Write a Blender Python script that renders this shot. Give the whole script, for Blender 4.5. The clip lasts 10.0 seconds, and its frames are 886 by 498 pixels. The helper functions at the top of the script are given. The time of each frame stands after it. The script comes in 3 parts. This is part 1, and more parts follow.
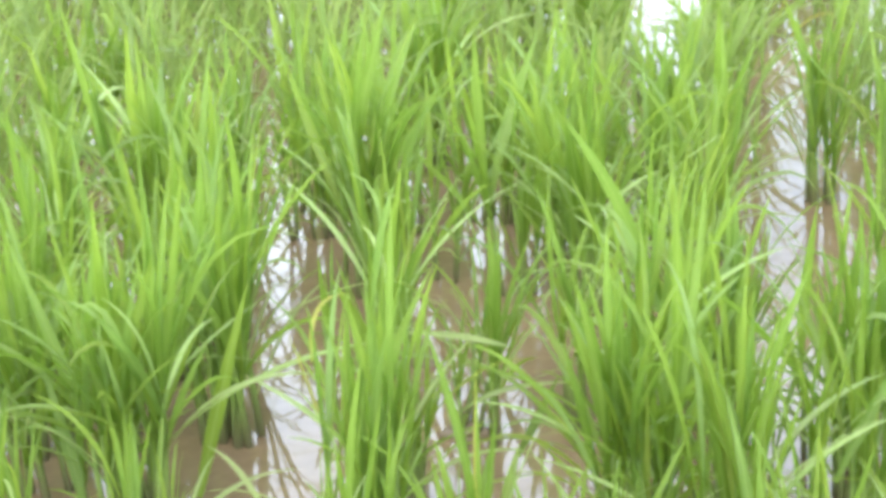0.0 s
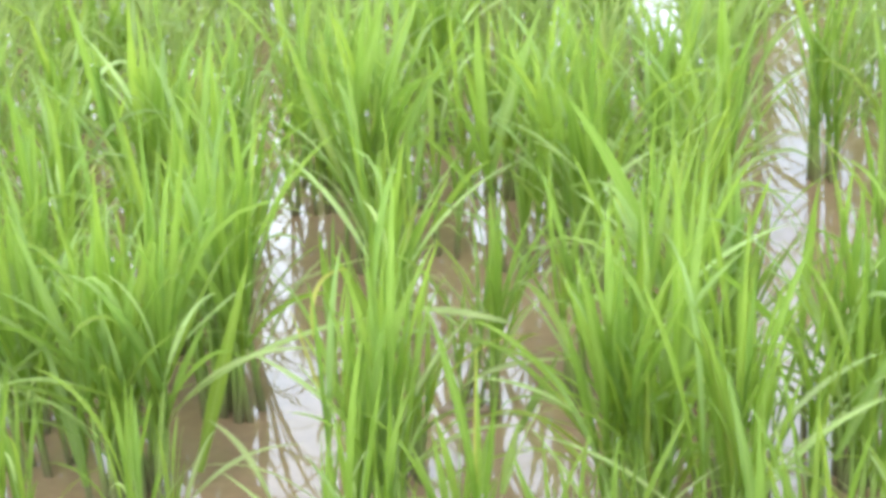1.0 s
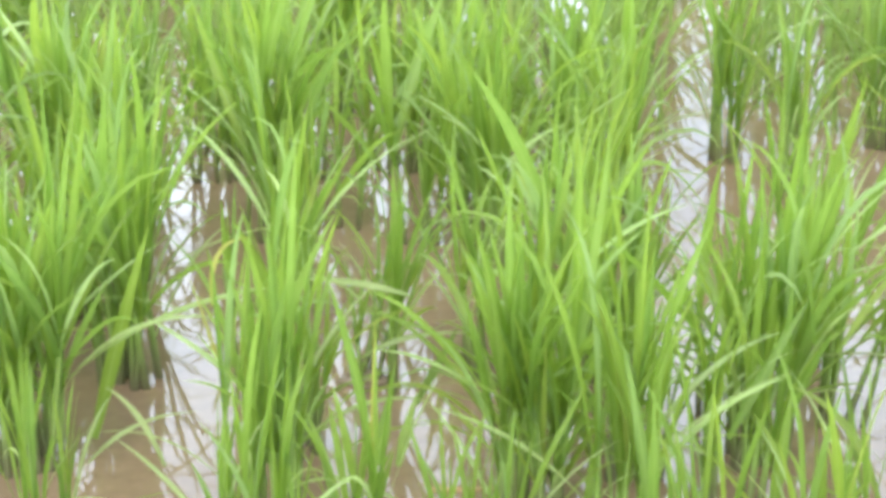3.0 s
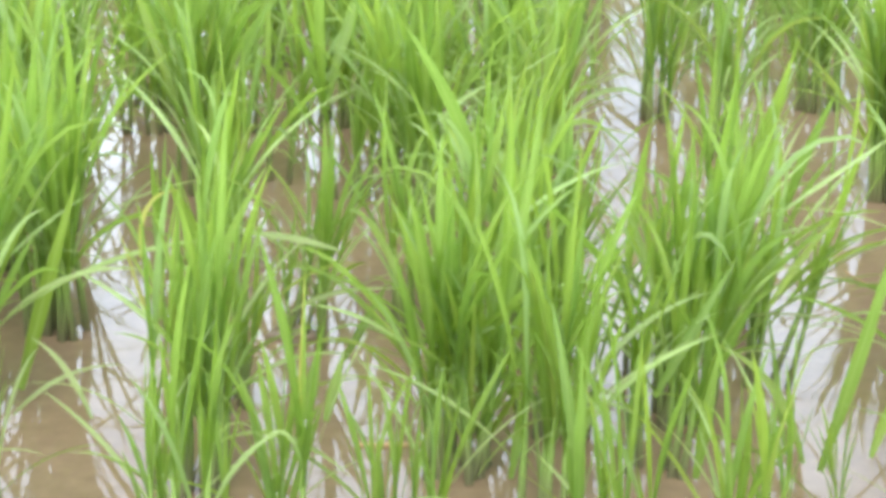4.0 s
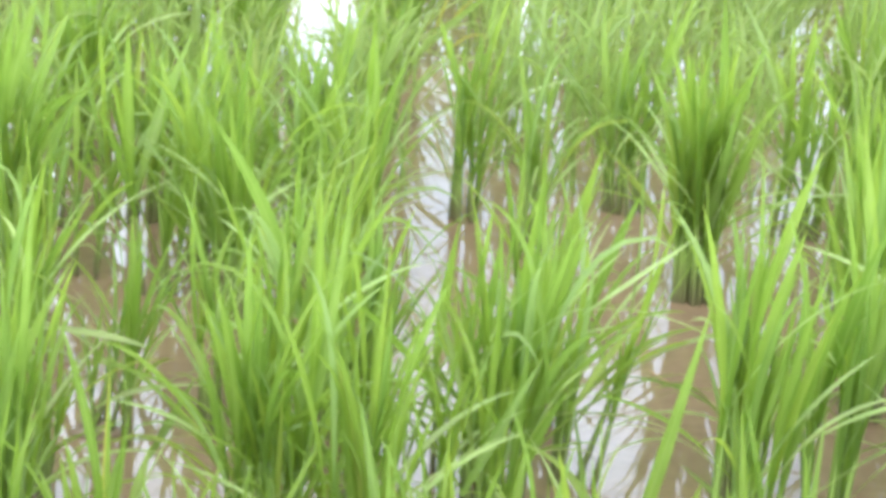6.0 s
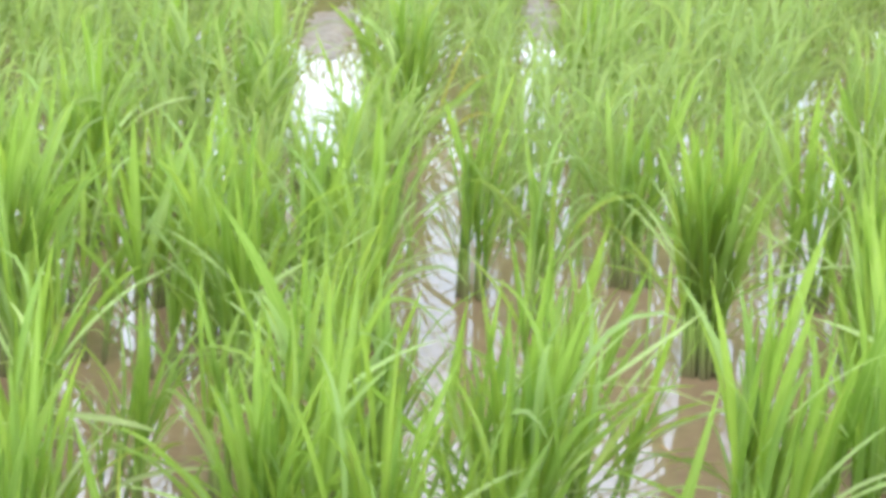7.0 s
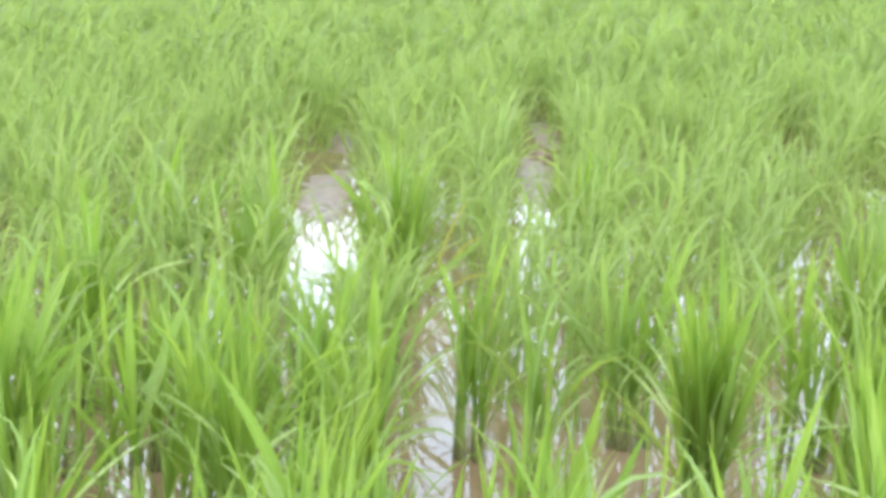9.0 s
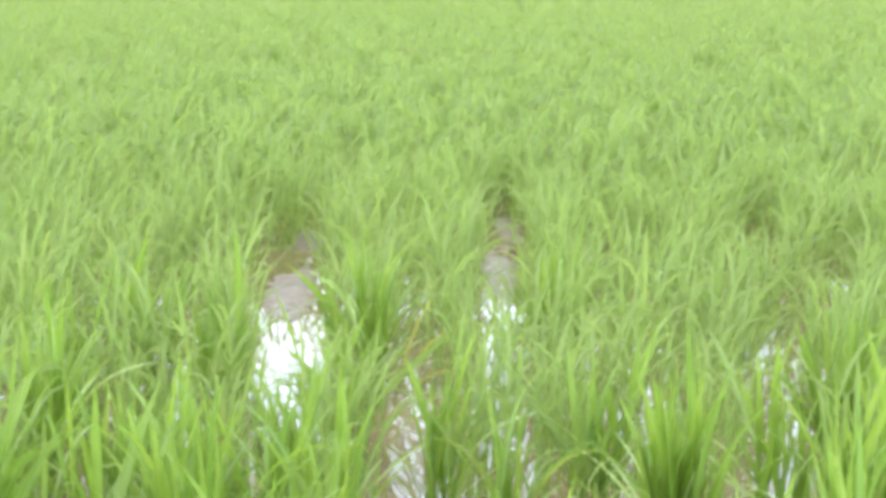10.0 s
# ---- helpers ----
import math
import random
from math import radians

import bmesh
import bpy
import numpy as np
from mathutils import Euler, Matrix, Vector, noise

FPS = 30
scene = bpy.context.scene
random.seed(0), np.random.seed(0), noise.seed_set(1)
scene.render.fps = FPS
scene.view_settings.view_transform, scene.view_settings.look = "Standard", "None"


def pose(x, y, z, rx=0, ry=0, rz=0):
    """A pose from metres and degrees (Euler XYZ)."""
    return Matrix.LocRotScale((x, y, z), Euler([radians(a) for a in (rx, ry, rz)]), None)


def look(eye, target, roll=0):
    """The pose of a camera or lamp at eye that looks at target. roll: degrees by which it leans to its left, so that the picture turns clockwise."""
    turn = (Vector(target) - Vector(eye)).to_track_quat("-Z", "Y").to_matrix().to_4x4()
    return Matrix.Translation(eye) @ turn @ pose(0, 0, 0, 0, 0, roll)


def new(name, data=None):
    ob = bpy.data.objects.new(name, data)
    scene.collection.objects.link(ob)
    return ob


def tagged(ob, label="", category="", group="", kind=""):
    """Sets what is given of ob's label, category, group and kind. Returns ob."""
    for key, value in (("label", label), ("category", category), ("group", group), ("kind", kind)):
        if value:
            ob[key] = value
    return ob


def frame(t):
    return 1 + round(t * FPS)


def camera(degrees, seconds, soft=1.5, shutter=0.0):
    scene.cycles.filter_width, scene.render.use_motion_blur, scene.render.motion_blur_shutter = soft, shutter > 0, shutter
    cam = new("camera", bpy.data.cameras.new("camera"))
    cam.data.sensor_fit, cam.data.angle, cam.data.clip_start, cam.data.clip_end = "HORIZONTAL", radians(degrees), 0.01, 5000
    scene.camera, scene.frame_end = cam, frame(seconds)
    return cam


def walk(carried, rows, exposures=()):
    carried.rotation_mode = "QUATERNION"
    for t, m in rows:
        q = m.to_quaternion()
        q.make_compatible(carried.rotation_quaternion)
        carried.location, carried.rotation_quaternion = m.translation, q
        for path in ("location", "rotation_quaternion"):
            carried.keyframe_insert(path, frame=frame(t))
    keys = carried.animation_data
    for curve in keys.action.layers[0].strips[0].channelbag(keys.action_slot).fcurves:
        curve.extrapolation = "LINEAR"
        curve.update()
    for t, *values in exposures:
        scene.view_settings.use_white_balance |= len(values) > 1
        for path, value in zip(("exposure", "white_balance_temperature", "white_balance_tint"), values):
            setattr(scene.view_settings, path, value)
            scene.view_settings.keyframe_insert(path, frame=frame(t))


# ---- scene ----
# The eye stays at one spot beside the paddy; the camera pans right and then tilts up.
EYE = Vector((0.0, 0.0, 1.0))


def look_at(yaw, pitch, roll):
    """A camera pose at the eye from yaw (to the left of +y), pitch and roll in degrees."""
    a, b = radians(yaw), radians(pitch)
    ahead = Vector((-math.sin(a) * math.cos(b), math.cos(a) * math.cos(b), math.sin(b)))
    return look(EYE, EYE + ahead, roll)


cam = camera(24.0, 10.0, soft=4.5)
walk(cam, [
    (0.0, look_at(9.55, -17.28, -3.55)),
    (0.3, look_at(10.70, -17.06, -4.21)),
    (0.5, look_at(11.51, -17.15, -5.15)),
    (0.7, look_at(10.91, -17.76, -4.34)),
    (1.0, look_at(9.63, -17.94, -3.28)),
    (1.2, look_at(9.44, -17.87, -3.10)),
    (1.5, look_at(8.96, -17.79, -2.69)),
    (2.0, look_at(8.77, -18.18, -2.56)),
    (2.3, look_at(8.59, -18.36, -2.37)),
    (2.5, look_at(8.30, -18.39, -2.27)),
    (2.7, look_at(7.54, -18.44, -1.68)),
    (3.8, look_at(5.61, -20.06, 0.09)),
    (4.0, look_at(4.78, -20.02, 0.49)),
    (4.2, look_at(4.12, -19.79, 0.40)),
    (4.5, look_at(3.03, -19.45, 1.31)),
    (4.7, look_at(1.97, -19.13, 2.07)),
    (5.0, look_at(1.35, -18.98, 2.28)),
    (5.2, look_at(0.74, -18.33, 2.47)),
    (5.5, look_at(-0.27, -17.65, 2.80)),
    (5.7, look_at(-0.61, -17.41, 2.87)),
    (6.8, look_at(-0.47, -15.82, 2.12)),
    (7.0, look_at(-0.38, -15.04, 1.64)),
    (7.2, look_at(-0.31, -14.47, 1.60)),
    (7.5, look_at(-0.59, -13.52, 1.63)),
    (7.7, look_at(-0.75, -12.81, 1.61)),
    (8.0, look_at(-1.01, -12.44, 1.64)),
    (8.5, look_at(-0.53, -11.43, 1.44)),
    (8.7, look_at(-0.38, -11.42, 1.47)),
    (9.0, look_at(-0.38, -10.59, 1.30)),
    (9.3, look_at(-0.74, -9.89, 1.49)),
    (9.5, look_at(-1.02, -9.43, 1.20)),
    (9.7, look_at(-1.35, -8.86, 1.27)),
    (9.8, look_at(-1.42, -8.40, 0.50)),
    (10.0, look_at(-1.31, -7.93, 0.30)),
], exposures=[(0.0, 0.54), (5.5, 0.55), (8.0, 0.40), (10.0, 0.40)])

# ---- sky and sun: bright hazy daylight, the sun behind the camera in thin cloud ----
SUN_UP, SUN_TURN = 48.0, 186.0
world = bpy.data.worlds.new("hazy_sky")
scene.world = world
world.use_nodes = True
wt = world.node_tree
sky = wt.nodes.new("ShaderNodeTexSky")
sky.sky_type = "NISHITA"
sky.sun_disc = False
sky.sun_elevation = radians(SUN_UP)
sky.sun_rotation = radians(SUN_TURN)
sky.air_density = 1.3
sky.dust_density = 0.3
sky.ozone_density = 1.0
wcoord = wt.nodes.new("ShaderNodeTexCoord")
wnoise = wt.nodes.new("ShaderNodeTexNoise")
wnoise.inputs["Scale"].default_value = 3.0
wnoise.inputs["Detail"].default_value = 6.0
wnoise.inputs["Roughness"].default_value = 0.6
wramp = wt.nodes.new("ShaderNodeMapRange")
wramp.inputs["From Min"].default_value = 0.43
wramp.inputs["From Max"].default_value = 0.56
wramp.inputs["To Min"].default_value = 0.40
wramp.inputs["To Max"].default_value = 1.0
whigh = wt.nodes.new("ShaderNodeSeparateXYZ")
whaze = wt.nodes.new("ShaderNodeMapRange")   # milky haze towards the horizon
whaze.inputs["From Min"].default_value = 0.18
whaze.inputs["From Max"].default_value = 0.27
whaze.inputs["To Min"].default_value = 1.0
whaze.inputs["To Max"].default_value = 0.0
wmost = wt.nodes.new("ShaderNodeMath")
wmost.operation = "MAXIMUM"
wmix = wt.nodes.new("ShaderNodeMix")
wmix.data_type = "RGBA"
wmix.inputs[7].default_value = (14.0, 16.2, 19.3, 1)   # white cloud
wdrift = wt.nodes.new("ShaderNodeVectorMath")   # how far the clouds have drifted
wdrift.operation = "ADD"
wdrift.inputs[1].default_value = (0.297, 3.650, 3.870)
wt.links.new(wcoord.outputs["Generated"], wdrift.inputs[0])
wt.links.new(wdrift.outputs["Vector"], wnoise.inputs["Vector"])
wt.links.new(wcoord.outputs["Generated"], whigh.inputs["Vector"])
wt.links.new(whigh.outputs["Z"], whaze.inputs["Value"])
wt.links.new(wnoise.outputs["Fac"], wramp.inputs["Value"])
wt.links.new(wramp.outputs["Result"], wmost.inputs[0])
wt.links.new(whaze.outputs["Result"], wmost.inputs[1])
wt.links.new(wmost.outputs[0], wmix.inputs[0])
wt.links.new(sky.outputs["Color"], wmix.inputs[6])
wglow = wt.nodes.new("ShaderNodeMapRange")   # thin cloud shines most where one looks through more of it
wglow.interpolation_type = "SMOOTHSTEP"
wglow.inputs["From Min"].default_value = 0.12
wglow.inputs["From Max"].default_value = 0.75
wglow.inputs["To Min"].default_value = 0.22
wglow.inputs["To Max"].default_value = 0.06
wt.links.new(whigh.outputs["Z"], wglow.inputs["Value"])
wt.links.new(wglow.outputs["Result"], wt.nodes["Background"].inputs["Strength"])
wt.links.new(wmix.outputs[2], wt.nodes["Background"].inputs["Color"])

sun = new("sun", bpy.data.lights.new("sun", "SUN"))
sun.data.energy = 3.2
sun.data.angle = radians(60)
sun.data.color = (1.0, 0.945, 0.88)
a, b = radians(SUN_TURN), radians(SUN_UP)
sun.matrix_world = look((math.sin(a) * math.cos(b) * 50, math.cos(a) * math.cos(b) * 50, math.sin(b) * 50), (0, 0, 0))

# ---- materials ----


def shader(name):
    m = bpy.data.materials.new(name)
    m.use_nodes = True
    return m, m.node_tree, m.node_tree.nodes["Principled BSDF"], m.node_tree.nodes["Material Output"]


def node(tree, kind, **values):
    n = tree.nodes.new(kind)
    for key, value in values.items():
        n.inputs[key.replace("_", " ")].default_value = value
    return n


def ramp(tree, source, stops):
    r = tree.nodes.new("ShaderNodeValToRGB")
    e = r.color_ramp.elements
    while len(e) < len(stops):
        e.new(0.5)
    for el, (at, col) in zip(e, stops):
        el.position, el.color = at, (*col, 1)
    tree.links.new(source, r.inputs["Fac"])
    return r.outputs["Color"]


def mixed(tree, kind, fac, a, b):
    m = tree.nodes.new("ShaderNodeMix")
    m.data_type, m.blend_type = "RGBA", kind
    for slot, v in ((0, fac), (6, a), (7, b)):
        if isinstance(v, (int, float)):
            m.inputs[slot].default_value = v
        elif isinstance(v, tuple):
            m.inputs[slot].default_value = (*v, 1)
        else:
            tree.links.new(v, m.inputs[slot])
    return m.outputs[2]


def leaf_material(name, by_island, tone=None):
    """A thin rice leaf: green with paler midrib, drying tip and see-through blade. tone: a colour for fading leaves or
    for painted-in sheen.
    """
    m, t, p, out = shader(name)
    if by_island:
        rand = t.nodes.new("ShaderNodeNewGeometry").outputs["Random Per Island"]
    else:
        rand = t.nodes.new("ShaderNodeObjectInfo").outputs["Random"]
    green = ramp(t, rand, [
        (0.0, (0.164, 0.272, 0.044)), (0.22, (0.229, 0.345, 0.052)), (0.40, (0.216, 0.338, 0.086)), (0.60, (0.260, 0.375, 0.056)),
        (0.80, (0.237, 0.348, 0.082)), (0.95, (0.277, 0.384, 0.058)), (0.985, (0.289, 0.39, 0.066)), (0.998, (0.331, 0.405, 0.09))])
    if by_island:   # the open field is mixed paler, its haze and sky sheen put into the colour
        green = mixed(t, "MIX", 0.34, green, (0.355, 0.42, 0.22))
    if tone:
        green = mixed(t, "MIX", 0.75, green, tone)
    uv = t.nodes.new("ShaderNodeUVMap")
    uv.uv_map = "UVMap"
    split = t.nodes.new("ShaderNodeSeparateXYZ")
    t.links.new(uv.outputs["UV"], split.inputs["Vector"])
    # blotches along the blade and fine veins along its length
    scaled = t.nodes.new("ShaderNodeVectorMath")
    scaled.operation = "MULTIPLY"
    scaled.inputs[1].default_value = (1.5, 6.0, 1.0)
    t.links.new(uv.outputs["UV"], scaled.inputs[0])
    blot = node(t, "ShaderNodeTexNoise", Scale=1.0, Detail=4.0, Roughness=0.6)
    blot.noise_dimensions = "4D"
    t.links.new(scaled.outputs["Vector"], blot.inputs["Vector"])
    wide = t.nodes.new("ShaderNodeMath")
    wide.operation = "MULTIPLY"
    wide.inputs[1].default_value = 37.0
    t.links.new(rand, wide.inputs[0])
    t.links.new(wide.outputs[0], blot.inputs["W"])
    shade = ramp(t, blot.outputs["Fac"], [(0.3, (0.80, 0.84, 0.80)), (0.7, (1.15, 1.11, 1.2))])
    col = mixed(t, "MULTIPLY", 0.8, green, shade)
    rib = ramp(t, split.outputs["X"], [(0.42, (0, 0, 0)), (0.48, (1, 1, 1)), (0.52, (1, 1, 1)), (0.58, (0, 0, 0))])
    col = mixed(t, "MIX", rib, col, mixed(t, "MIX", 0.35, col, (0.42, 0.52, 0.18)))
    tip = ramp(t, split.outputs["Y"], [(0.95, (0, 0, 0)), (1.0, (0.5, 0.5, 0.5))])
    col = mixed(t, "MIX", tip, col, (0.42, 0.40, 0.12))
    low = ramp(t, split.outputs["Y"], [(0.0, (0.5, 0.5, 0.5)), (0.25, (0, 0, 0))])
    col = mixed(t, "MIX", low, col, (0.20, 0.34, 0.06))
    t.links.new(col, p.inputs["Base Color"])
    p.inputs["Roughness"].default_value = 0.33
    p.inputs["Specular IOR Level"].default_value = 0.6
    veins = node(t, "ShaderNodeTexWave", Scale=9.0, Distortion=0.3)
    t.links.new(uv.outputs["UV"], veins.inputs["Vector"])
    bump = node(t, "ShaderNodeBump", Strength=0.15, Distance=0.001)
    t.links.new(veins.outputs["Fac"], bump.inputs["Height"])
    t.links.new(bump.outputs["Normal"], p.inputs["Normal"])
    see = t.nodes.new("ShaderNodeBsdfTranslucent")
    t.links.new(mixed(t, "MULTIPLY", 1.0, col, (1.35, 1.33, 0.97)), see.inputs["Color"])
    join = t.nodes.new("ShaderNodeMixShader")
    join.inputs[0].default_value = 0.70
    t.links.new(p.outputs["BSDF"], join.inputs[1])
    t.links.new(see.outputs["BSDF"], join.inputs[2])
    t.links.new(join.outputs["Shader"], out.inputs["Surface"])
    return m


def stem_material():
    """Rice sheaths: pale green above, darker olive-brown towards the water line."""
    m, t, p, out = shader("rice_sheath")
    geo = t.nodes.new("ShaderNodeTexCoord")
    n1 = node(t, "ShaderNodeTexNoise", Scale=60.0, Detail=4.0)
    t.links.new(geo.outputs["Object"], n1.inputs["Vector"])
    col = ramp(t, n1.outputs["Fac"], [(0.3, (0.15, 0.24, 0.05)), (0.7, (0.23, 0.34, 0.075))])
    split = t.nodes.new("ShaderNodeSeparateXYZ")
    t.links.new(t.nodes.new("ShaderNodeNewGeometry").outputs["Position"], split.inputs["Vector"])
    # dark brown mixed in over the lowest 7 cm
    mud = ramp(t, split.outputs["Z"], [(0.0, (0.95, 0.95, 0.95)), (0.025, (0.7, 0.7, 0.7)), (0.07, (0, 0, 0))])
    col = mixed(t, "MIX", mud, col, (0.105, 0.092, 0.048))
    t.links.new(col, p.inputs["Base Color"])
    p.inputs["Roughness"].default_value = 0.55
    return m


def water_material():
    """Still, silty paddy water: brown mud seen through a mirror-smooth skin with faint ripples."""
    m, t, p, out = shader("muddy_water")
    geo = t.nodes.new("ShaderNodeTexCoord")
    n1 = node(t, "ShaderNodeTexNoise", Scale=1.7, Detail=5.0, Roughness=0.6)
    n2 = node(t, "ShaderNodeTexNoise", Scale=38.0, Detail=4.0, Roughness=0.65)
    for n in (n1, n2):
        t.links.new(geo.outputs["Object"], n.inputs["Vector"])
    col = ramp(t, n1.outputs["Fac"], [(0.3, (0.215, 0.15, 0.094)), (0.7, (0.27, 0.195, 0.127))])
    fine = ramp(t, n2.outputs["Fac"], [(0.3, (0.82, 0.82, 0.8)), (0.7, (1.08, 1.06, 1.04))])
    t.links.new(mixed(t, "MULTIPLY", 1.0, col, fine), p.inputs["Base Color"])
    p.inputs["Roughness"].default_value = 0.015
    p.inputs["IOR"].default_value = 1.5
    n3 = node(t, "ShaderNodeTexNoise", Scale=9.0, Detail=2.0, Roughness=0.5)
    t.links.new(geo.outputs["Object"], n3.inputs["Vector"])
    bump = node(t, "ShaderNodeBump", Strength=0.08, Distance=0.005)
    t.links.new(n3.outputs["Fac"], bump.inputs["Height"])
    t.links.new(bump.outputs["Normal"], p.inputs["Normal"])
    return m


def mud_material():
    m, t, p, out = shader("wet_mud")
    geo = t.nodes.new("ShaderNodeTexCoord")
    n1 = node(t, "ShaderNodeTexNoise", Scale=22.0, Detail=6.0, Roughness=0.65)
    t.links.new(geo.outputs["Object"], n1.inputs["Vector"])
    t.links.new(ramp(t, n1.outputs["Fac"], [(0.3, (0.15, 0.108, 0.074)), (0.7, (0.30, 0.228, 0.165))]), p.inputs["Base Color"])
    p.inputs["Roughness"].default_value = 0.38
    bump = node(t, "ShaderNodeBump", Strength=0.5, Distance=0.01)
    t.links.new(n1.outputs["Fac"], bump.inputs["Height"])
    t.links.new(bump.outputs["Normal"], p.inputs["Normal"])
    return m


def straw_material():
    """Sodden rice straw: tan with darker streaks along its length."""
    m, t, p, out = shader("old_straw")
    geo = t.nodes.new("ShaderNodeTexCoord")
    n1 = node(t, "ShaderNodeTexNoise", Scale=240.0, Detail=4.0, Roughness=0.6)
    t.links.new(geo.outputs["Object"], n1.inputs["Vector"])
    t.links.new(ramp(t, n1.outputs["Fac"], [(0.3, (0.26, 0.15, 0.06)), (0.7, (0.55, 0.36, 0.18))]), p.inputs["Base Color"])
    p.inputs["Roughness"].default_value = 0.5
    return m


LEAF = leaf_material("rice_leaf", False)
LEAF_PALE = leaf_material("rice_leaf_pale", False, (0.50, 0.62, 0.31))
# sky sheen of some blades, painted in as a paler leaf colour
LEAF_SHEEN = leaf_material("rice_leaf_sheen", False, (0.30, 0.42, 0.17))
LEAF_YELLOW = leaf_material("rice_leaf_yellowing", False, (0.52, 0.47, 0.12))
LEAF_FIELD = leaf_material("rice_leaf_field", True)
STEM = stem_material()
WATER = water_material()
MUD = mud_material()
STRAW = straw_material()

# ---- ground: one sheet of silty water out to the horizon ----
me = bpy.data.meshes.new("water")
me.from_pydata([(-2000, -2000, 0), (2000, -2000, 0), (2000, 2000, 0), (-2000, 2000, 0)], [], [(0, 1, 2, 3)])
me.materials.append(WATER)
tagged(new("water", me), "still brown silty water flooding the rice paddy", "water", kind="structure")

# ---- leaf geometry ----
rng = np.random.default_rng(11)


def leaf_strip(length, width, lean, droop, late, twist, steps, fold):
    """Left, middle and right rails of one leaf that rises along +z and bows towards +x.
    lean: first angle from upright; droop: how far it bends by the tip; late: how late it bends (degrees)."""
    s = np.linspace(0, 1, steps + 1)
    ang = np.radians(lean + droop * s ** late)
    mid = (s[1:] + s[:-1]) / 2
    am = np.radians(lean + droop * mid ** late)
    x = np.concatenate([[0], np.cumsum(np.sin(am))]) * length / steps
    z = np.concatenate([[0], np.cumsum(np.cos(am))]) * length / steps
    w = width / 2 * np.clip(0.55 + 1.2 * s, 0, 1) * np.clip((1 - s) ** 0.75 * 1.9, 0, 1)
    w[-1] = 0.0
    tw = np.radians(twist) * s
    normal = np.stack([np.cos(ang), 0 * s, -np.sin(ang)], -1)
    side = np.stack([0 * s, 0 * s + 1, 0 * s], -1)
    across = side * np.cos(tw)[:, None] + normal * np.sin(tw)[:, None]
    up = normal * np.cos(tw)[:, None] - side * np.sin(tw)[:, None]
    spine = np.stack([x, 0 * s, z], -1)
    lift = -up * (w * fold)[:, None]
    return spine - across * w[:, None] + lift, spine, spine + across * w[:, None] + lift


def strip_faces(steps, start, folded=True):
    """Faces over rails stored ring by ring (three points a ring, or two when flat)."""
    f = []
    k = 3 if folded else 2
    for i in range(steps):
        o, n = start + i * k, start + (i + 1) * k
        for j in range(k - 1):
            f.append((o + j, o + j + 1, n + j + 1, n + j))
    return f


def put_uv(mesh, uvs):
    """uvs: one row for each vertex."""
    layer = mesh.uv_layers.new(name="UVMap")
    loops = np.empty(len(mesh.loops), dtype=np.int32)
    mesh.loops.foreach_get("vertex_index", loops)
    layer.data.foreach_set("uv", np.asarray(uvs, dtype=np.float32)[loops].ravel())


def leaf_mesh(lean, droop, late, twist, width, material=None):
    """One leaf of unit length as a mesh of its own."""
    steps = 10
    a, b, c = leaf_strip(1.0, width, lean, droop, late, twist, steps, 0.35)
    v = np.stack([a, b, c], 1).reshape(-1, 3)
    mesh = bpy.data.meshes.new("leaf")
    mesh.from_pydata(v.tolist(), [], strip_faces(steps, 0))
    s = np.linspace(0, 1, steps + 1)
    put_uv(mesh, np.stack([np.tile([0.0, 0.5, 1.0], steps + 1), np.repeat(s, 3)], -1))
    mesh.polygons.foreach_set("use_smooth", [True] * len(mesh.polygons))
    mesh.materials.append(material or LEAF)
    return mesh


# stiff young leaves, arching ones and a few bent over
UPRIGHT = [leaf_mesh(rng.uniform(0, 4), rng.uniform(3, 22), rng.uniform(1.3, 2.4), rng.uniform(-110, 110), rng.uniform(0.034, 0.066)) for _ in range(14)]
ARCHED = [leaf_mesh(rng.uniform(2, 10), rng.uniform(16, 70), rng.uniform(2.0, 5.0), rng.uniform(-110, 110), rng.uniform(0.020, 0.044), LEAF_SHEEN if k % 4 == 0 else None) for k in range(16)]
BENT = [leaf_mesh(rng.uniform(4, 14), rng.uniform(95, 145), rng.uniform(2.2, 4.6), rng.uniform(-90, 90), rng.uniform(0.018, 0.036), LEAF_SHEEN if k % 3 == 0 else None) for k in range(10)]

LIMP = [leaf_mesh(rng.uniform(0, 8), rng.uniform(30, 95), rng.uniform(0.8, 2.0), rng.uniform(-140, 140), rng.uniform(0.018, 0.030), LEAF_PALE if k % 2 else None) for k in range(10)]


def stem_mesh():
    """One tiller's sheath bundle: a slim tapering tube of unit height, slightly flattened, with a collar."""
    mesh = bpy.data.meshes.new("stem")
    v, f = [], []
    rings = [(-0.12, 0.034), (0.0, 0.036), (0.3, 0.031), (0.62, 0.026), (0.66, 0.029), (0.85, 0.014), (1.0, 0.003)]
    bend = rng.uniform(-0.03, 0.03)
    for z, r in rings:
        for k in range(6):
            a = math.tau * k / 6
            v.append((math.cos(a) * r + bend * z * z, math.sin(a) * r * 0.75, z))
    for i in range(len(rings) - 1):
        for k in range(6):
            f.append((i * 6 + k, i * 6 + (k + 1) % 6, (i + 1) * 6 + (k + 1) % 6, (i + 1) * 6 + k))
    mesh.from_pydata(v, [], f)
    mesh.polygons.foreach_set("use_smooth", [True] * len(mesh.polygons))
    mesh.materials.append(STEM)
    return mesh


STEMS = [stem_mesh() for _ in range(4)]
WIND = Vector((0.05, 0.02, 0.0))   # the blades lean a little with the breeze


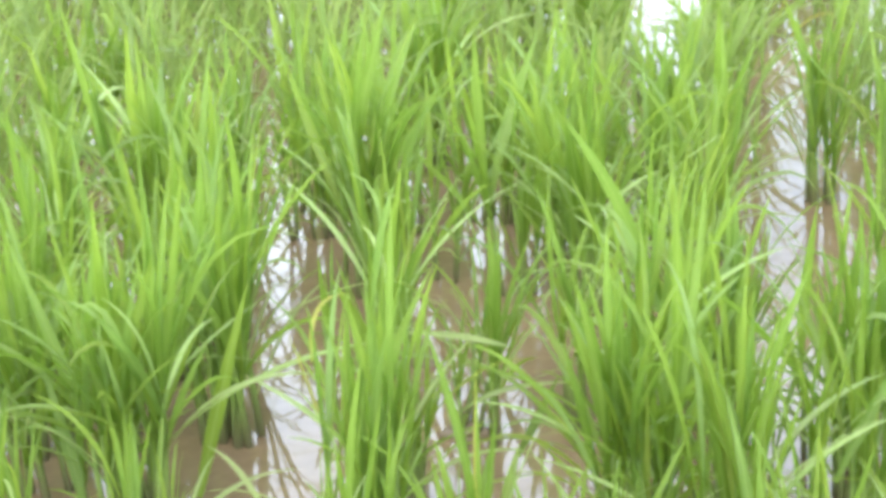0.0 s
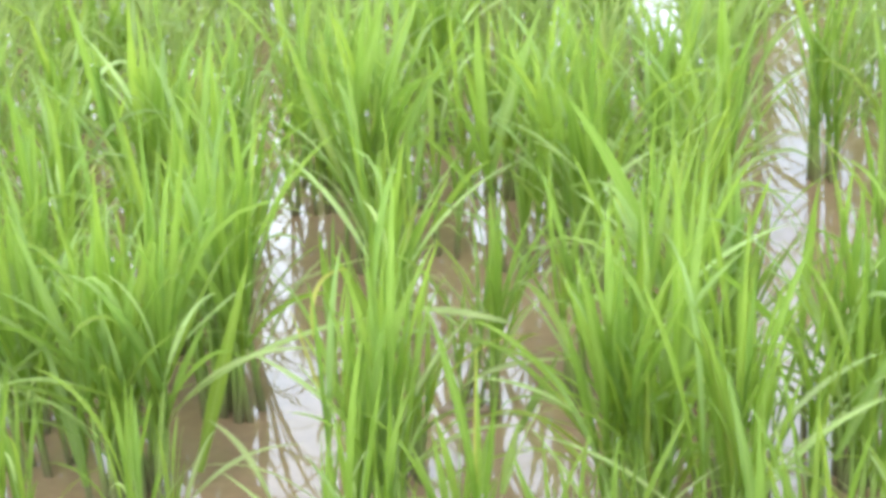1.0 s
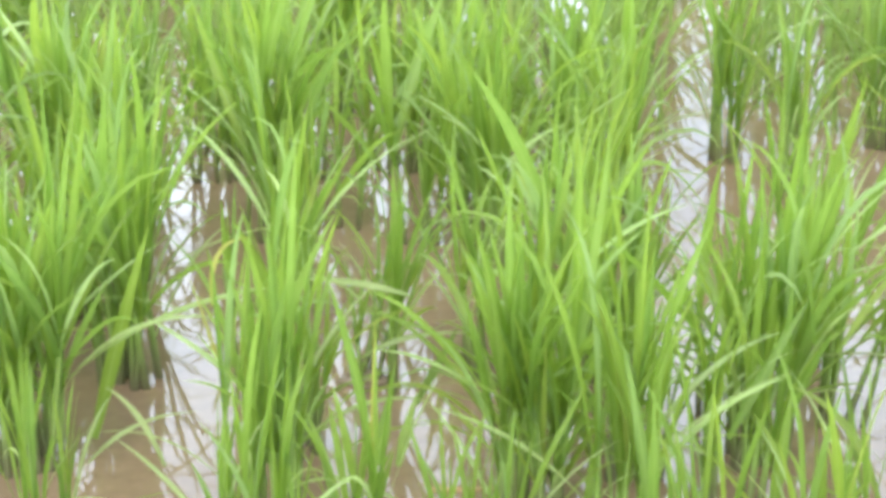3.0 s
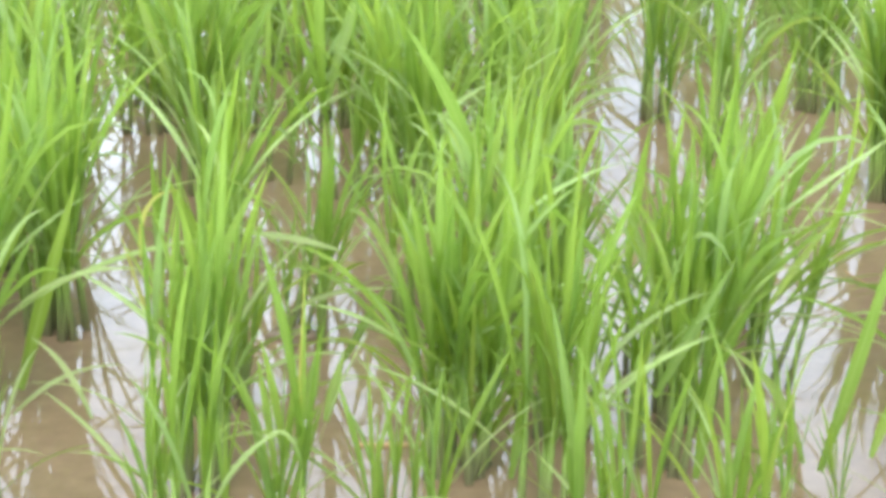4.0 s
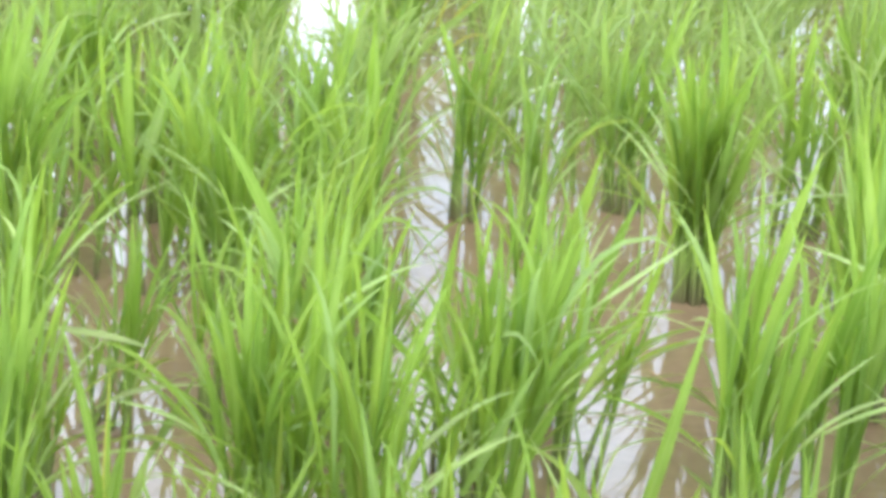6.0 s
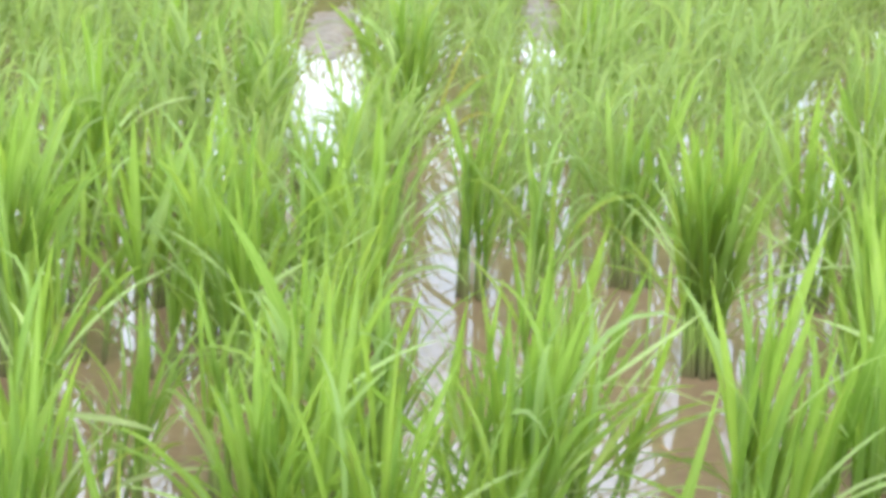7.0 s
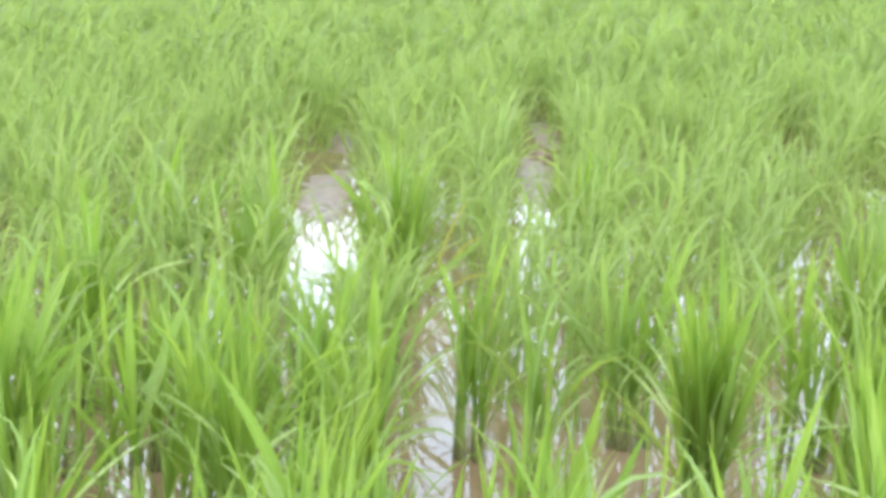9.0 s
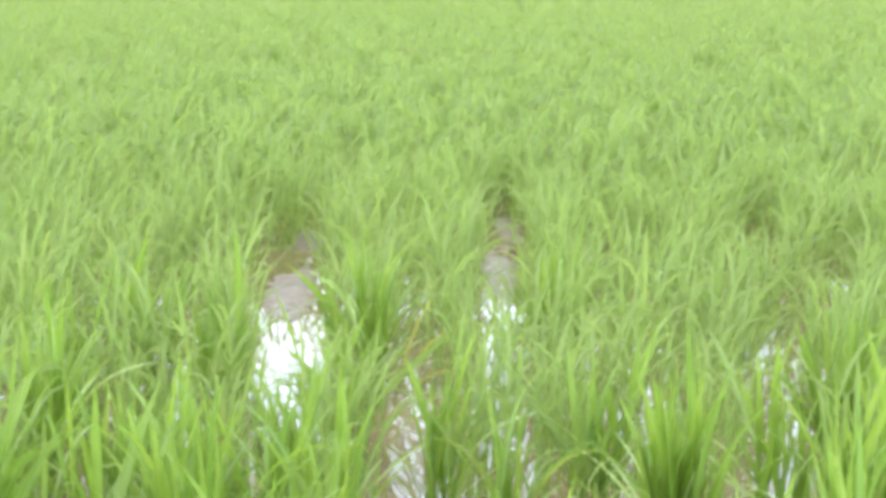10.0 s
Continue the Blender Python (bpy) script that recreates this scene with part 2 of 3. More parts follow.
def tillers(r, count, spread, height, stiff=False):
    """Plan of one hill: for each tiller its foot, direction, sheath height and leaves (start, kind, length, turn, lean)."""
    plan = []
    for k in range(count):
        a = r.uniform(0, math.tau)
        d = spread * math.sqrt(r.uniform(0.02, 1))
        foot = Vector((math.cos(a) * d * 1.3, math.sin(a) * d, 0))
        out = 0.01 + (0.05 if stiff else 0.13) * d / spread * r.uniform(-0.6, 1.2)
        up = Vector((math.cos(a) * out + r.normal(0, 0.03 if stiff else 0.10), math.sin(a) * out, 1.0)) + WIND * r.uniform(-0.2, 1.2)
        up.normalize()
        tall = height * r.uniform(0.72, 1.12)
        sheath = tall * r.uniform(0.26, 0.48)
        leaves = []
        for n in range(4 if r.uniform() < 0.5 else 5):
            start = sheath * max(0.2, 1.0 - 0.17 * n * r.uniform(0.6, 1.3))
            if n == 0:
                kind, length, tilt = (0 if r.uniform() < 0.8 else 1), tall * r.uniform(0.46, 0.72), r.uniform(0, 7)
            else:
                pick = r.uniform()
                kind = 0 if pick < 0.46 else 1 if pick < 0.85 else 2
                length = tall * r.uniform(0.40, 0.80)
                tilt = r.uniform(1, 11) if r.uniform() < 0.72 else r.uniform(11, 34)
            if stiff:
                kind, tilt = (0 if r.uniform() < 0.75 else 1), min(tilt * 0.6, 9)
            leaves.append((start, kind, length, r.normal(0.2, 0.9) if r.uniform() < 0.25 else r.uniform(0, math.tau), tilt))
        if r.uniform() < 0.25:
            leaves.append((0.01, 0, height * r.uniform(0.45, 0.75), r.uniform(0, math.tau), r.uniform(0, 9)))
        if r.uniform() < 0.45 and not stiff:   # a long thin leaf that crosses into the next hill
            leaves.append((sheath * r.uniform(0.5, 1.0), 1 if r.uniform() < 0.6 else 2, tall * r.uniform(0.55, 0.85), r.choice((0.0, math.pi)) + r.normal(0, 0.5), r.uniform(8, 30)))
        for _ in range(1 if r.uniform() < 0.75 else 2):   # limp thin leaves hanging out over the water
            leaves.append((sheath * r.uniform(0.25, 1.0), 3, height * r.uniform(0.40, 0.75), r.uniform(0, math.tau), r.uniform(10, 50)))
        plan.append((foot, up, sheath, leaves))
    return plan


def part(name, mesh, parent, m, label=""):
    ob = new(name, mesh)
    ob.parent = parent
    ob.matrix_local = m
    if label:
        ob["label"] = label
    return ob


def rice_hill(x, y, seed, height, count, spread, label, stiff=False):
    """One planted hill of rice with every stem and leaf as a part."""
    r = np.random.default_rng(seed)
    hill = tagged(new("rice_plant"), label, "rice plant", group="planted rice hills")
    hill.location = (x, y, 0)
    for foot, up, sheath, leaves in tillers(r, count, spread, height, stiff):
        turn = up.to_track_quat("Z", "Y").to_matrix().to_4x4()
        size = r.uniform(0.85, 1.15) * 0.15
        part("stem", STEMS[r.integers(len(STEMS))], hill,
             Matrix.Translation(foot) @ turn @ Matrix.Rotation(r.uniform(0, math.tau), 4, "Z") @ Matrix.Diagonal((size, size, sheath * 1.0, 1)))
        for start, kind, length, toward, tilt in leaves:
            pool = (UPRIGHT, ARCHED, BENT, LIMP)[kind]
            m = (Matrix.Translation(foot + up * start) @ turn @ Matrix.Rotation(toward, 4, "Z")
                 @ Matrix.Rotation(radians(tilt), 4, "Y") @ Matrix.Diagonal((length, length * r.uniform(0.8, 1.2) * (0.8 if stiff else 1.0), length, 1)))
            part("leaf", pool[r.integers(len(pool))], hill, m)
    return hill


# ---- the hills beside the bund, where they stand: x, y ----
HILLS = [
    (-0.687, 2.373), (-0.737, 2.115), (-0.948, 2.331), (-0.428, 1.972), (-0.367, 2.383), (-0.153, 2.039),
    (-0.086, 2.430), (0.090, 2.190), (0.073, 3.404), (-0.461, 3.327), (-0.332, 3.109), (-0.960, 3.025),
    (-1.327, 3.786), (-0.779, 3.412), (-0.624, 3.639), (-0.265, 2.868), (-0.179, 3.410), (-0.542, 4.547),
    (-0.672, 4.268), (-0.364, 4.348), (0.420, 3.020), (0.348, 3.496), (0.585, 2.558), (0.392, 2.267),
    (0.376, 4.894), (0.654, 2.998), (-0.112, 3.976), (0.857, 3.899), (-0.608, 2.948), (0.248, 1.859),
    (-0.302, 1.795), (-0.893, 2.071), (-0.055, 1.916), (0.641, 2.193), (-0.103, 3.103), (-0.075, 4.592),
]
LABELS = {
    4: "sparse short rice plant with few blades in muddy water",
    20: "dense dark green rice clump standing in open brown water",
    22: "upright rice clump with narrow leaves in shallow water",
    23: "tall narrow rice clump beside open brown water",
    8: "rice clump with dark stems beside a strip of bright water",
}
# hills that stand out: height, tillers, spread of their feet
OWN_SIZE = {
    0: (0.39, 14, 0.034), 4: (0.27, 7, 0.035), 8: (0.37, 9, 0.02), 10: (0.32, 11, 0.03), 20: (0.39, 30, 0.024), 31: (0.30, 6, 0.03),
    22: (0.38, 14, 0.03), 23: (0.40, 11, 0.022), 6: (0.37, 12, 0.025), 16: (0.35, 12, 0.03), 21: (0.35, 14, 0.03),
    29: (0.16, 2, 0.03), 3: (0.37, 15, 0.034), 5: (0.37, 16, 0.038), 7: (0.38, 16, 0.038), 1: (0.40, 18, 0.040), 30: (0.29, 4, 0.02), 32: (0.36, 8, 0.025), 34: (0.35, 9, 0.025),
}


def upright_spot(x, y):
    """Where the hills keep stiff, straight blades: along the bund and in the clumps east of the open water."""
    return y < 2.0 or (x > 0.30 and y < 3.2)


hills = []
for n, (x, y) in enumerate(HILLS):
    r = np.random.default_rng(500 + n)
    height, count, spread = OWN_SIZE.get(n, (r.uniform(0.34, 0.41), int(r.integers(11, 15)), 0.036))
    hills.append(rice_hill(x, y, (160 if n == 20 else 100) + n, height, count, spread, LABELS.get(n, "young green rice plant with upright arching leaves in flooded mud"), n == 8 or upright_spot(x, y)))

# short hills at the foot of the bund
for n, (x, y, height) in enumerate([(-0.62, 1.84, 0.26), (-0.40, 1.79, 0.29), (-0.19, 1.78, 0.27), (0.02, 1.75, 0.28), (0.16, 1.76, 0.30), (-0.80, 1.91, 0.27), (0.34, 1.81, 0.24), (-0.25, 4.15, 0.19)]):
    rice_hill(x, y, 700 + n, height, 6, 0.034, "short young rice plant with stiff upright leaves in shallow water", y < 2.0)

# ---- long leaves that stand out from their hills ----


def lone_leaf(hill, foot, bend, tip, width, material):
    """A leaf that rises from foot, bows by the bend and ends at tip."""
    steps = 12
    s = np.linspace(0, 1, steps + 1)[:, None]
    a, b, c = (np.array(p) - np.array(hill.location) for p in (foot, bend, tip))
    spine = (1 - s) ** 2 * a + 2 * s * (1 - s) * b + s ** 2 * c
    along = 2 * (1 - s) * (b - a) + 2 * s * (c - b)
    along /= np.linalg.norm(along, axis=1, keepdims=True)
    face = np.array((0.25, -0.8, 0.55))
    across = np.cross(along, face)
    across /= np.linalg.norm(across, axis=1, keepdims=True)
    out = np.cross(across, along)
    w = width / 2 * np.clip(0.45 + 1.8 * s, 0, 1) * np.clip((1 - s) ** 0.8 * 1.6, 0, 1)
    w[-1] = 0
    v = np.stack([spine - across * w + out * w * 0.3, spine, spine + across * w + out * w * 0.3], 1).reshape(-1, 3)
    mesh = bpy.data.meshes.new("leaf")
    mesh.from_pydata(v.tolist(), [], strip_faces(steps, 0))
    put_uv(mesh, np.stack([np.tile([0.0, 0.5, 1.0], steps + 1), np.repeat(s[:, 0], 3)], -1))
    mesh.polygons.foreach_set("use_smooth", [True] * len(mesh.polygons))
    mesh.materials.append(material)
    return part("leaf", mesh, hill, Matrix.Identity(4), {LEAF_PALE: "pale fading leaf", LEAF_YELLOW: "yellowing leaf"}.get(material, ""))


lone_leaf(hills[6], (-0.098, 2.444, 0.138), (-0.063, 2.464, 0.370), (0.038, 2.484, 0.201), 0.0074, LEAF)
lone_leaf(hills[7], (0.148, 2.123, 0.172), (0.129, 2.143, 0.386), (0.064, 2.163, 0.388), 0.0078, LEAF)
lone_leaf(hills[32], (0.055, 1.986, 0.119), (0.095, 2.006, 0.196), (0.133, 2.026, 0.260), 0.0118, LEAF)
lone_leaf(hills[29], (0.222, 1.924, 0.073), (0.260, 1.944, 0.212), (0.295, 1.964, 0.352), 0.0153, LEAF)
lone_leaf(hills[29], (0.093, 1.824, 0.107), (0.101, 1.844, 0.168), (0.112, 1.864, 0.231), 0.0133, LEAF)
lone_leaf(hills[32], (-0.088, 1.896, 0.063), (-0.079, 1.916, 0.133), (-0.063, 1.936, 0.205), 0.0115, LEAF)
lone_leaf(hills[3], (-0.448, 1.937, 0.026), (-0.423, 1.957, 0.124), (-0.380, 1.977, 0.212), 0.0119, LEAF)
lone_leaf(hills[29], (0.205, 1.924, 0.081), (0.179, 1.944, 0.176), (0.114, 1.964, 0.189), 0.0106, LEAF)
lone_leaf(hills[0], (-0.741, 2.330, 0.120), (-0.681, 2.350, 0.230), (-0.625, 2.370, 0.334), 0.0110, LEAF)
lone_leaf(hills[1], (-0.667, 2.152, 0.022), (-0.633, 2.172, 0.152), (-0.596, 2.192, 0.274), 0.0178, LEAF)
lone_leaf(hills[31], (-0.772, 2.101, 0.126), (-0.811, 2.121, 0.234), (-0.859, 2.141, 0.348), 0.0144, LEAF)
lone_leaf(hills[10], (-0.340, 3.083, 0.064), (-0.403, 3.103, 0.240), (-0.469, 3.123, 0.281), 0.0078, LEAF)
lone_leaf(hills[28], (-0.612, 2.918, 0.051), (-0.547, 2.938, 0.298), (-0.445, 2.958, 0.327), 0.0082, LEAF)
lone_leaf(hills[4], (-0.311, 2.263, 0.166), (-0.382, 2.283, 0.179), (-0.459, 2.303, 0.169), 0.0085, LEAF_PALE)
lone_leaf(hills[0], (-0.756, 2.330, 0.091), (-0.751, 2.350, 0.198), (-0.702, 2.370, 0.178), 0.0050, LEAF_YELLOW)
lone_leaf(hills[3], (-0.511, 2.117, 0.202), (-0.519, 2.137, 0.277), (-0.471, 2.157, 0.269), 0.0050, LEAF_YELLOW)
lone_leaf(hills[15], (-0.322, 2.660, 0.064), (-0.310, 2.680, 0.106), (-0.263, 2.700, 0.119), 0.0050, LEAF_PALE)
lone_leaf(hills[5], (-0.131, 2.013, 0.111), (-0.143, 2.033, 0.141), (-0.184, 2.053, 0.138), 0.0066, LEAF_PALE)
lone_leaf(hills[8], (0.132, 3.357, 0.157), (0.077, 3.377, 0.230), (0.030, 3.397, 0.284), 0.0065, LEAF)
lone_leaf(hills[16], (-0.255, 3.304, -0.178), (-0.201, 3.324, 0.048), (-0.148, 3.344, 0.121), 0.0075, LEAF)
lone_leaf(hills[9], (-0.551, 3.249, 0.098), (-0.534, 3.269, 0.259), (-0.455, 3.289, 0.268), 0.0054, LEAF_PALE)
lone_leaf(hills[31], (-0.780, 2.081, 0.034), (-0.800, 2.101, 0.126), (-0.829, 2.121, 0.207), 0.0147, LEAF)
lone_leaf(hills[1], (-0.759, 2.172, 0.062), (-0.765, 2.192, 0.166), (-0.772, 2.212, 0.284), 0.0165, LEAF)
lone_leaf(hills[3], (-0.543, 1.997, 0.062), (-0.573, 2.017, 0.126), (-0.617, 2.037, 0.136), 0.0070, LEAF_PALE)
lone_leaf(hills[1], (-0.652, 2.072, 0.027), (-0.601, 2.092, 0.083), (-0.533, 2.112, 0.076), 0.0050, LEAF_PALE)
lone_leaf(hills[3], (-0.497, 2.147, 0.117), (-0.515, 2.167, 0.225), (-0.577, 2.187, 0.259), 0.0060, LEAF)
lone_leaf(hills[3], (-0.491, 2.097, 0.091), (-0.509, 2.117, 0.149), (-0.541, 2.137, 0.232), 0.0050, LEAF_YELLOW)
lone_leaf(hills[3], (-0.430, 2.047, 0.100), (-0.449, 2.067, 0.148), (-0.481, 2.087, 0.159), 0.0057, LEAF_PALE)
lone_leaf(hills[3], (-0.429, 1.947, 0.090), (-0.405, 1.967, 0.142), (-0.375, 1.987, 0.204), 0.0155, LEAF)
lone_leaf(hills[3], (-0.454, 2.077, 0.107), (-0.424, 2.097, 0.217), (-0.368, 2.117, 0.315), 0.0138, LEAF)
lone_leaf(hills[4], (-0.350, 2.343, -0.071), (-0.347, 2.363, 0.079), (-0.348, 2.383, 0.227), 0.0077, LEAF)
lone_leaf(hills[30], (-0.291, 1.865, 0.133), (-0.288, 1.885, 0.166), (-0.281, 1.905, 0.201), 0.0138, LEAF)
lone_leaf(hills[30], (-0.274, 1.885, 0.123), (-0.268, 1.905, 0.155), (-0.258, 1.925, 0.188), 0.0116, LEAF)
lone_leaf(hills[4], (-0.377, 2.313, 0.066), (-0.329, 2.333, 0.098), (-0.235, 2.353, 0.086), 0.0068, LEAF_PALE)
lone_leaf(hills[6], (-0.123, 2.284, 0.065), (-0.079, 2.304, 0.162), (-0.024, 2.324, 0.227), 0.0130, LEAF)
lone_leaf(hills[7], (0.045, 2.093, 0.117), (0.067, 2.113, 0.140), (0.097, 2.133, 0.145), 0.0050, LEAF_PALE)
lone_leaf(hills[28], (-0.793, 2.868, 0.080), (-0.871, 2.888, 0.135), (-0.955, 2.908, 0.185), 0.0086, LEAF)
lone_leaf(hills[11], (-1.087, 3.075, 0.219), (-1.044, 3.095, 0.336), (-0.988, 3.115, 0.274), 0.0073, LEAF_PALE)
lone_leaf(hills[13], (-0.848, 3.307, 0.151), (-0.784, 3.327, 0.170), (-0.708, 3.347, 0.176), 0.0056, LEAF_PALE)
lone_leaf(hills[9], (-0.634, 3.149, 0.044), (-0.570, 3.169, 0.075), (-0.491, 3.189, 0.087), 0.0063, LEAF_PALE)
lone_leaf(hills[9], (-0.608, 3.349, 0.146), (-0.574, 3.369, 0.233), (-0.510, 3.389, 0.227), 0.0066, LEAF)
lone_leaf(hills[28], (-0.553, 2.868, 0.146), (-0.532, 2.888, 0.260), (-0.470, 2.908, 0.347), 0.0112, LEAF)
lone_leaf(hills[28], (-0.569, 2.768, 0.035), (-0.562, 2.788, 0.149), (-0.547, 2.808, 0.250), 0.0141, LEAF)
lone_leaf(hills[10], (-0.441, 3.033, 0.104), (-0.416, 3.053, 0.145), (-0.304, 3.073, 0.162), 0.0052, LEAF_PALE)
lone_leaf(hills[10], (-0.360, 2.983, 0.088), (-0.342, 3.003, 0.100), (-0.316, 3.023, 0.109), 0.0051, LEAF_PALE)
lone_leaf(hills[15], (-0.189, 2.810, 0.106), (-0.163, 2.830, 0.124), (-0.140, 2.850, 0.136), 0.0050, LEAF_PALE)
lone_leaf(hills[7], (0.197, 2.033, 0.038), (0.185, 2.053, 0.115), (0.170, 2.073, 0.200), 0.0074, LEAF)
lone_leaf(hills[7], (0.173, 2.123, 0.163), (0.210, 2.143, 0.225), (0.254, 2.163, 0.273), 0.0082, LEAF)
lone_leaf(hills[7], (0.185, 2.193, 0.252), (0.256, 2.213, 0.302), (0.315, 2.233, 0.340), 0.0050, LEAF_PALE)
lone_leaf(hills[29], (0.260, 1.844, 0.129), (0.273, 1.864, 0.160), (0.287, 1.884, 0.191), 0.0103, LEAF)
lone_leaf(hills[29], (0.321, 1.864, 0.119), (0.318, 1.884, 0.150), (0.315, 1.904, 0.181), 0.0117, LEAF)
lone_leaf(hills[23], (0.365, 2.133, 0.047), (0.337, 2.153, 0.066), (0.304, 2.173, 0.087), 0.0072, LEAF)
lone_leaf(hills[4], (-0.304, 2.243, 0.035), (-0.279, 2.263, 0.080), (-0.254, 2.283, 0.125), 0.0105, LEAF)
lone_leaf(hills[3], (-0.425, 2.017, 0.101), (-0.441, 2.037, 0.160), (-0.480, 2.057, 0.171), 0.0050, LEAF_PALE)
lone_leaf(hills[30], (-0.300, 1.865, 0.088), (-0.298, 1.885, 0.177), (-0.296, 1.905, 0.276), 0.0057, LEAF_YELLOW)
lone_leaf(hills[5], (-0.147, 2.113, 0.152), (-0.170, 2.133, 0.210), (-0.217, 2.153, 0.211), 0.0056, LEAF_PALE)
lone_leaf(hills[5], (-0.192, 1.993, 0.096), (-0.221, 2.013, 0.122), (-0.258, 2.033, 0.149), 0.0060, LEAF)

lone_leaf(hills[35], (0.020, 4.60, 0.03), (0.070, 4.58, 0.20), (0.150, 4.56, 0.17), 0.0070, LEAF_YELLOW)
lone_leaf(hills[35], (0.000, 4.55, 0.05), (0.050, 4.53, 0.24), (0.090, 4.50, 0.27), 0.0060, LEAF_YELLOW)
lone_leaf(hills[35], (0.030, 4.62, 0.02), (0.100, 4.60, 0.12), (0.165, 4.58, 0.06), 0.0060, LEAF_YELLOW)

# ---- open water between the hills: chains of (x, y, half width) along each lane ----
LEFT_LANES = [
    [(-1.30, 2.95, 0.033), (-1.16, 2.64, 0.032), (-1.06, 2.39, 0.023), (-0.99, 2.23, 0.013)],
    [(-1.91, 4.51, 0.020), (-1.77, 4.17, 0.016)],
    [(-1.03, 4.01, 0.014), (-0.93, 3.63, 0.010), (-0.85, 3.30, 0.019), (-0.74, 2.89, 0.045), (-0.69, 2.67, 0.047), (-0.63, 2.48, 0.052), (-0.57, 2.28, 0.044), (-0.53, 2.09, 0.043)],
    [(-0.68, 2.34, 0.020), (-0.66, 2.24, 0.048), (-0.64, 2.10, 0.055)],
    [(-1.38, 4.06, 0.009), (-1.22, 3.54, 0.006)],
    [(-1.21, 4.30, -0.005), (-1.16, 4.09, 0.008)],
    [(-1.02, 3.99, 0.011), (-0.91, 3.53, 0.010)],
    [(-1.42, 4.79, -0.003), (-1.33, 4.47, -0.004)],
    [(-0.63, 2.90, 0.007), (-0.59, 2.72, 0.008)],
]
LEFT_LANES_ON = [
    [(-0.89, 3.75, 0.007), (-0.79, 3.30, 0.006)],
    [(-0.50, 2.77, 0.006), (-0.46, 2.57, 0.008), (-0.43, 2.43, 0.005)],
]
MIDDLE_LANES = [
    [(-0.52, 3.51, 0.012), (-0.47, 3.12, 0.008)],
    [(-0.46, 3.66, 0.009), (-0.40, 3.27, 0.012), (-0.38, 3.01, 0.007)],
    [(-0.33, 2.90, 0.011), (-0.32, 2.62, 0.030), (-0.29, 2.40, 0.020), (-0.28, 2.23, 0.047), (-0.27, 2.11, 0.053)],
    [(-0.38, 2.29, 0.006), (-0.35, 2.12, 0.008)],
    [(-0.90, 4.32, -0.001), (-0.86, 4.11, 0.011)],
    [(-0.27, 4.06, 0.007), (-0.23, 4.30, -0.004), (-0.26, 4.83, 0.037), (-0.31, 5.18, 0.048)],
    [(-0.22, 3.92, 0.008), (-0.20, 3.52, 0.006)],
    [(-0.25, 3.38, 0.007), (-0.21, 2.99, 0.007)],
    [(-0.29, 2.32, 0.022), (-0.25, 2.13, 0.049), (-0.24, 2.01, 0.047)],
    [(-0.53, 3.48, 0.014), (-0.48, 3.15, 0.011), (-0.44, 2.88, 0.006)],
]
MIDDLE_LANES_ON = [
    [(-0.44, 3.52, 0.010), (-0.40, 3.25, 0.011), (-0.35, 2.97, 0.006)],
    [(-0.45, 3.28, 0.011), (-0.41, 3.00, 0.007)],
    [(-0.32, 3.05, 0.008), (-0.29, 2.83, 0.006)],
]
CENTRE_LANES = [
    [(0.01, 3.94, 0.037), (0.01, 3.58, 0.048), (0.02, 3.37, 0.045), (0.01, 3.15, 0.053), (0.00, 2.90, 0.049), (-0.00, 2.71, 0.039), (-0.01, 2.56, 0.018)],
    [(0.04, 5.63, -0.001), (0.03, 5.07, 0.004), (0.00, 4.49, 0.035), (0.02, 4.03, 0.047), (0.02, 3.61, 0.048), (0.04, 3.34, 0.021), (0.01, 3.14, 0.033), (0.01, 2.97, 0.033), (-0.01, 2.79, 0.011), (-0.02, 2.61, 0.010)],
    [(0.03, 2.98, 0.014), (0.02, 2.69, 0.011), (0.02, 2.48, 0.006), (0.05, 2.39, 0.006)],
    [(0.02, 2.68, 0.006), (0.03, 2.54, 0.010)],
    [(0.08, 3.33, 0.053), (0.10, 3.13, 0.055), (0.10, 2.89, 0.039), (0.08, 2.74, 0.017)],
]
CENTRE_LANES_ON = [
    [(-0.27, 3.33, 0.007), (-0.22, 3.12, 0.012), (-0.20, 2.90, 0.018), (-0.19, 2.83, 0.011)],
    [(-0.22, 3.91, 0.008), (-0.20, 3.55, 0.007)],
    [(-0.01, 2.66, 0.011), (-0.02, 2.40, 0.008), (-0.03, 2.28, 0.006)],
]
SLIT_LANES = [
    [(-0.57, 3.69, 0.009), (-0.50, 3.30, 0.015), (-0.44, 2.92, 0.012)],
    [(-0.45, 3.59, 0.009), (-0.39, 3.16, 0.012)],
    [(-0.23, 3.18, 0.008), (-0.20, 2.85, 0.010)],
    [(-0.74, 3.40, 0.007), (-0.59, 2.70, 0.007)],
    [(-0.48, 2.65, 0.012), (-0.43, 2.41, 0.010), (-0.37, 2.14, 0.010)],
]
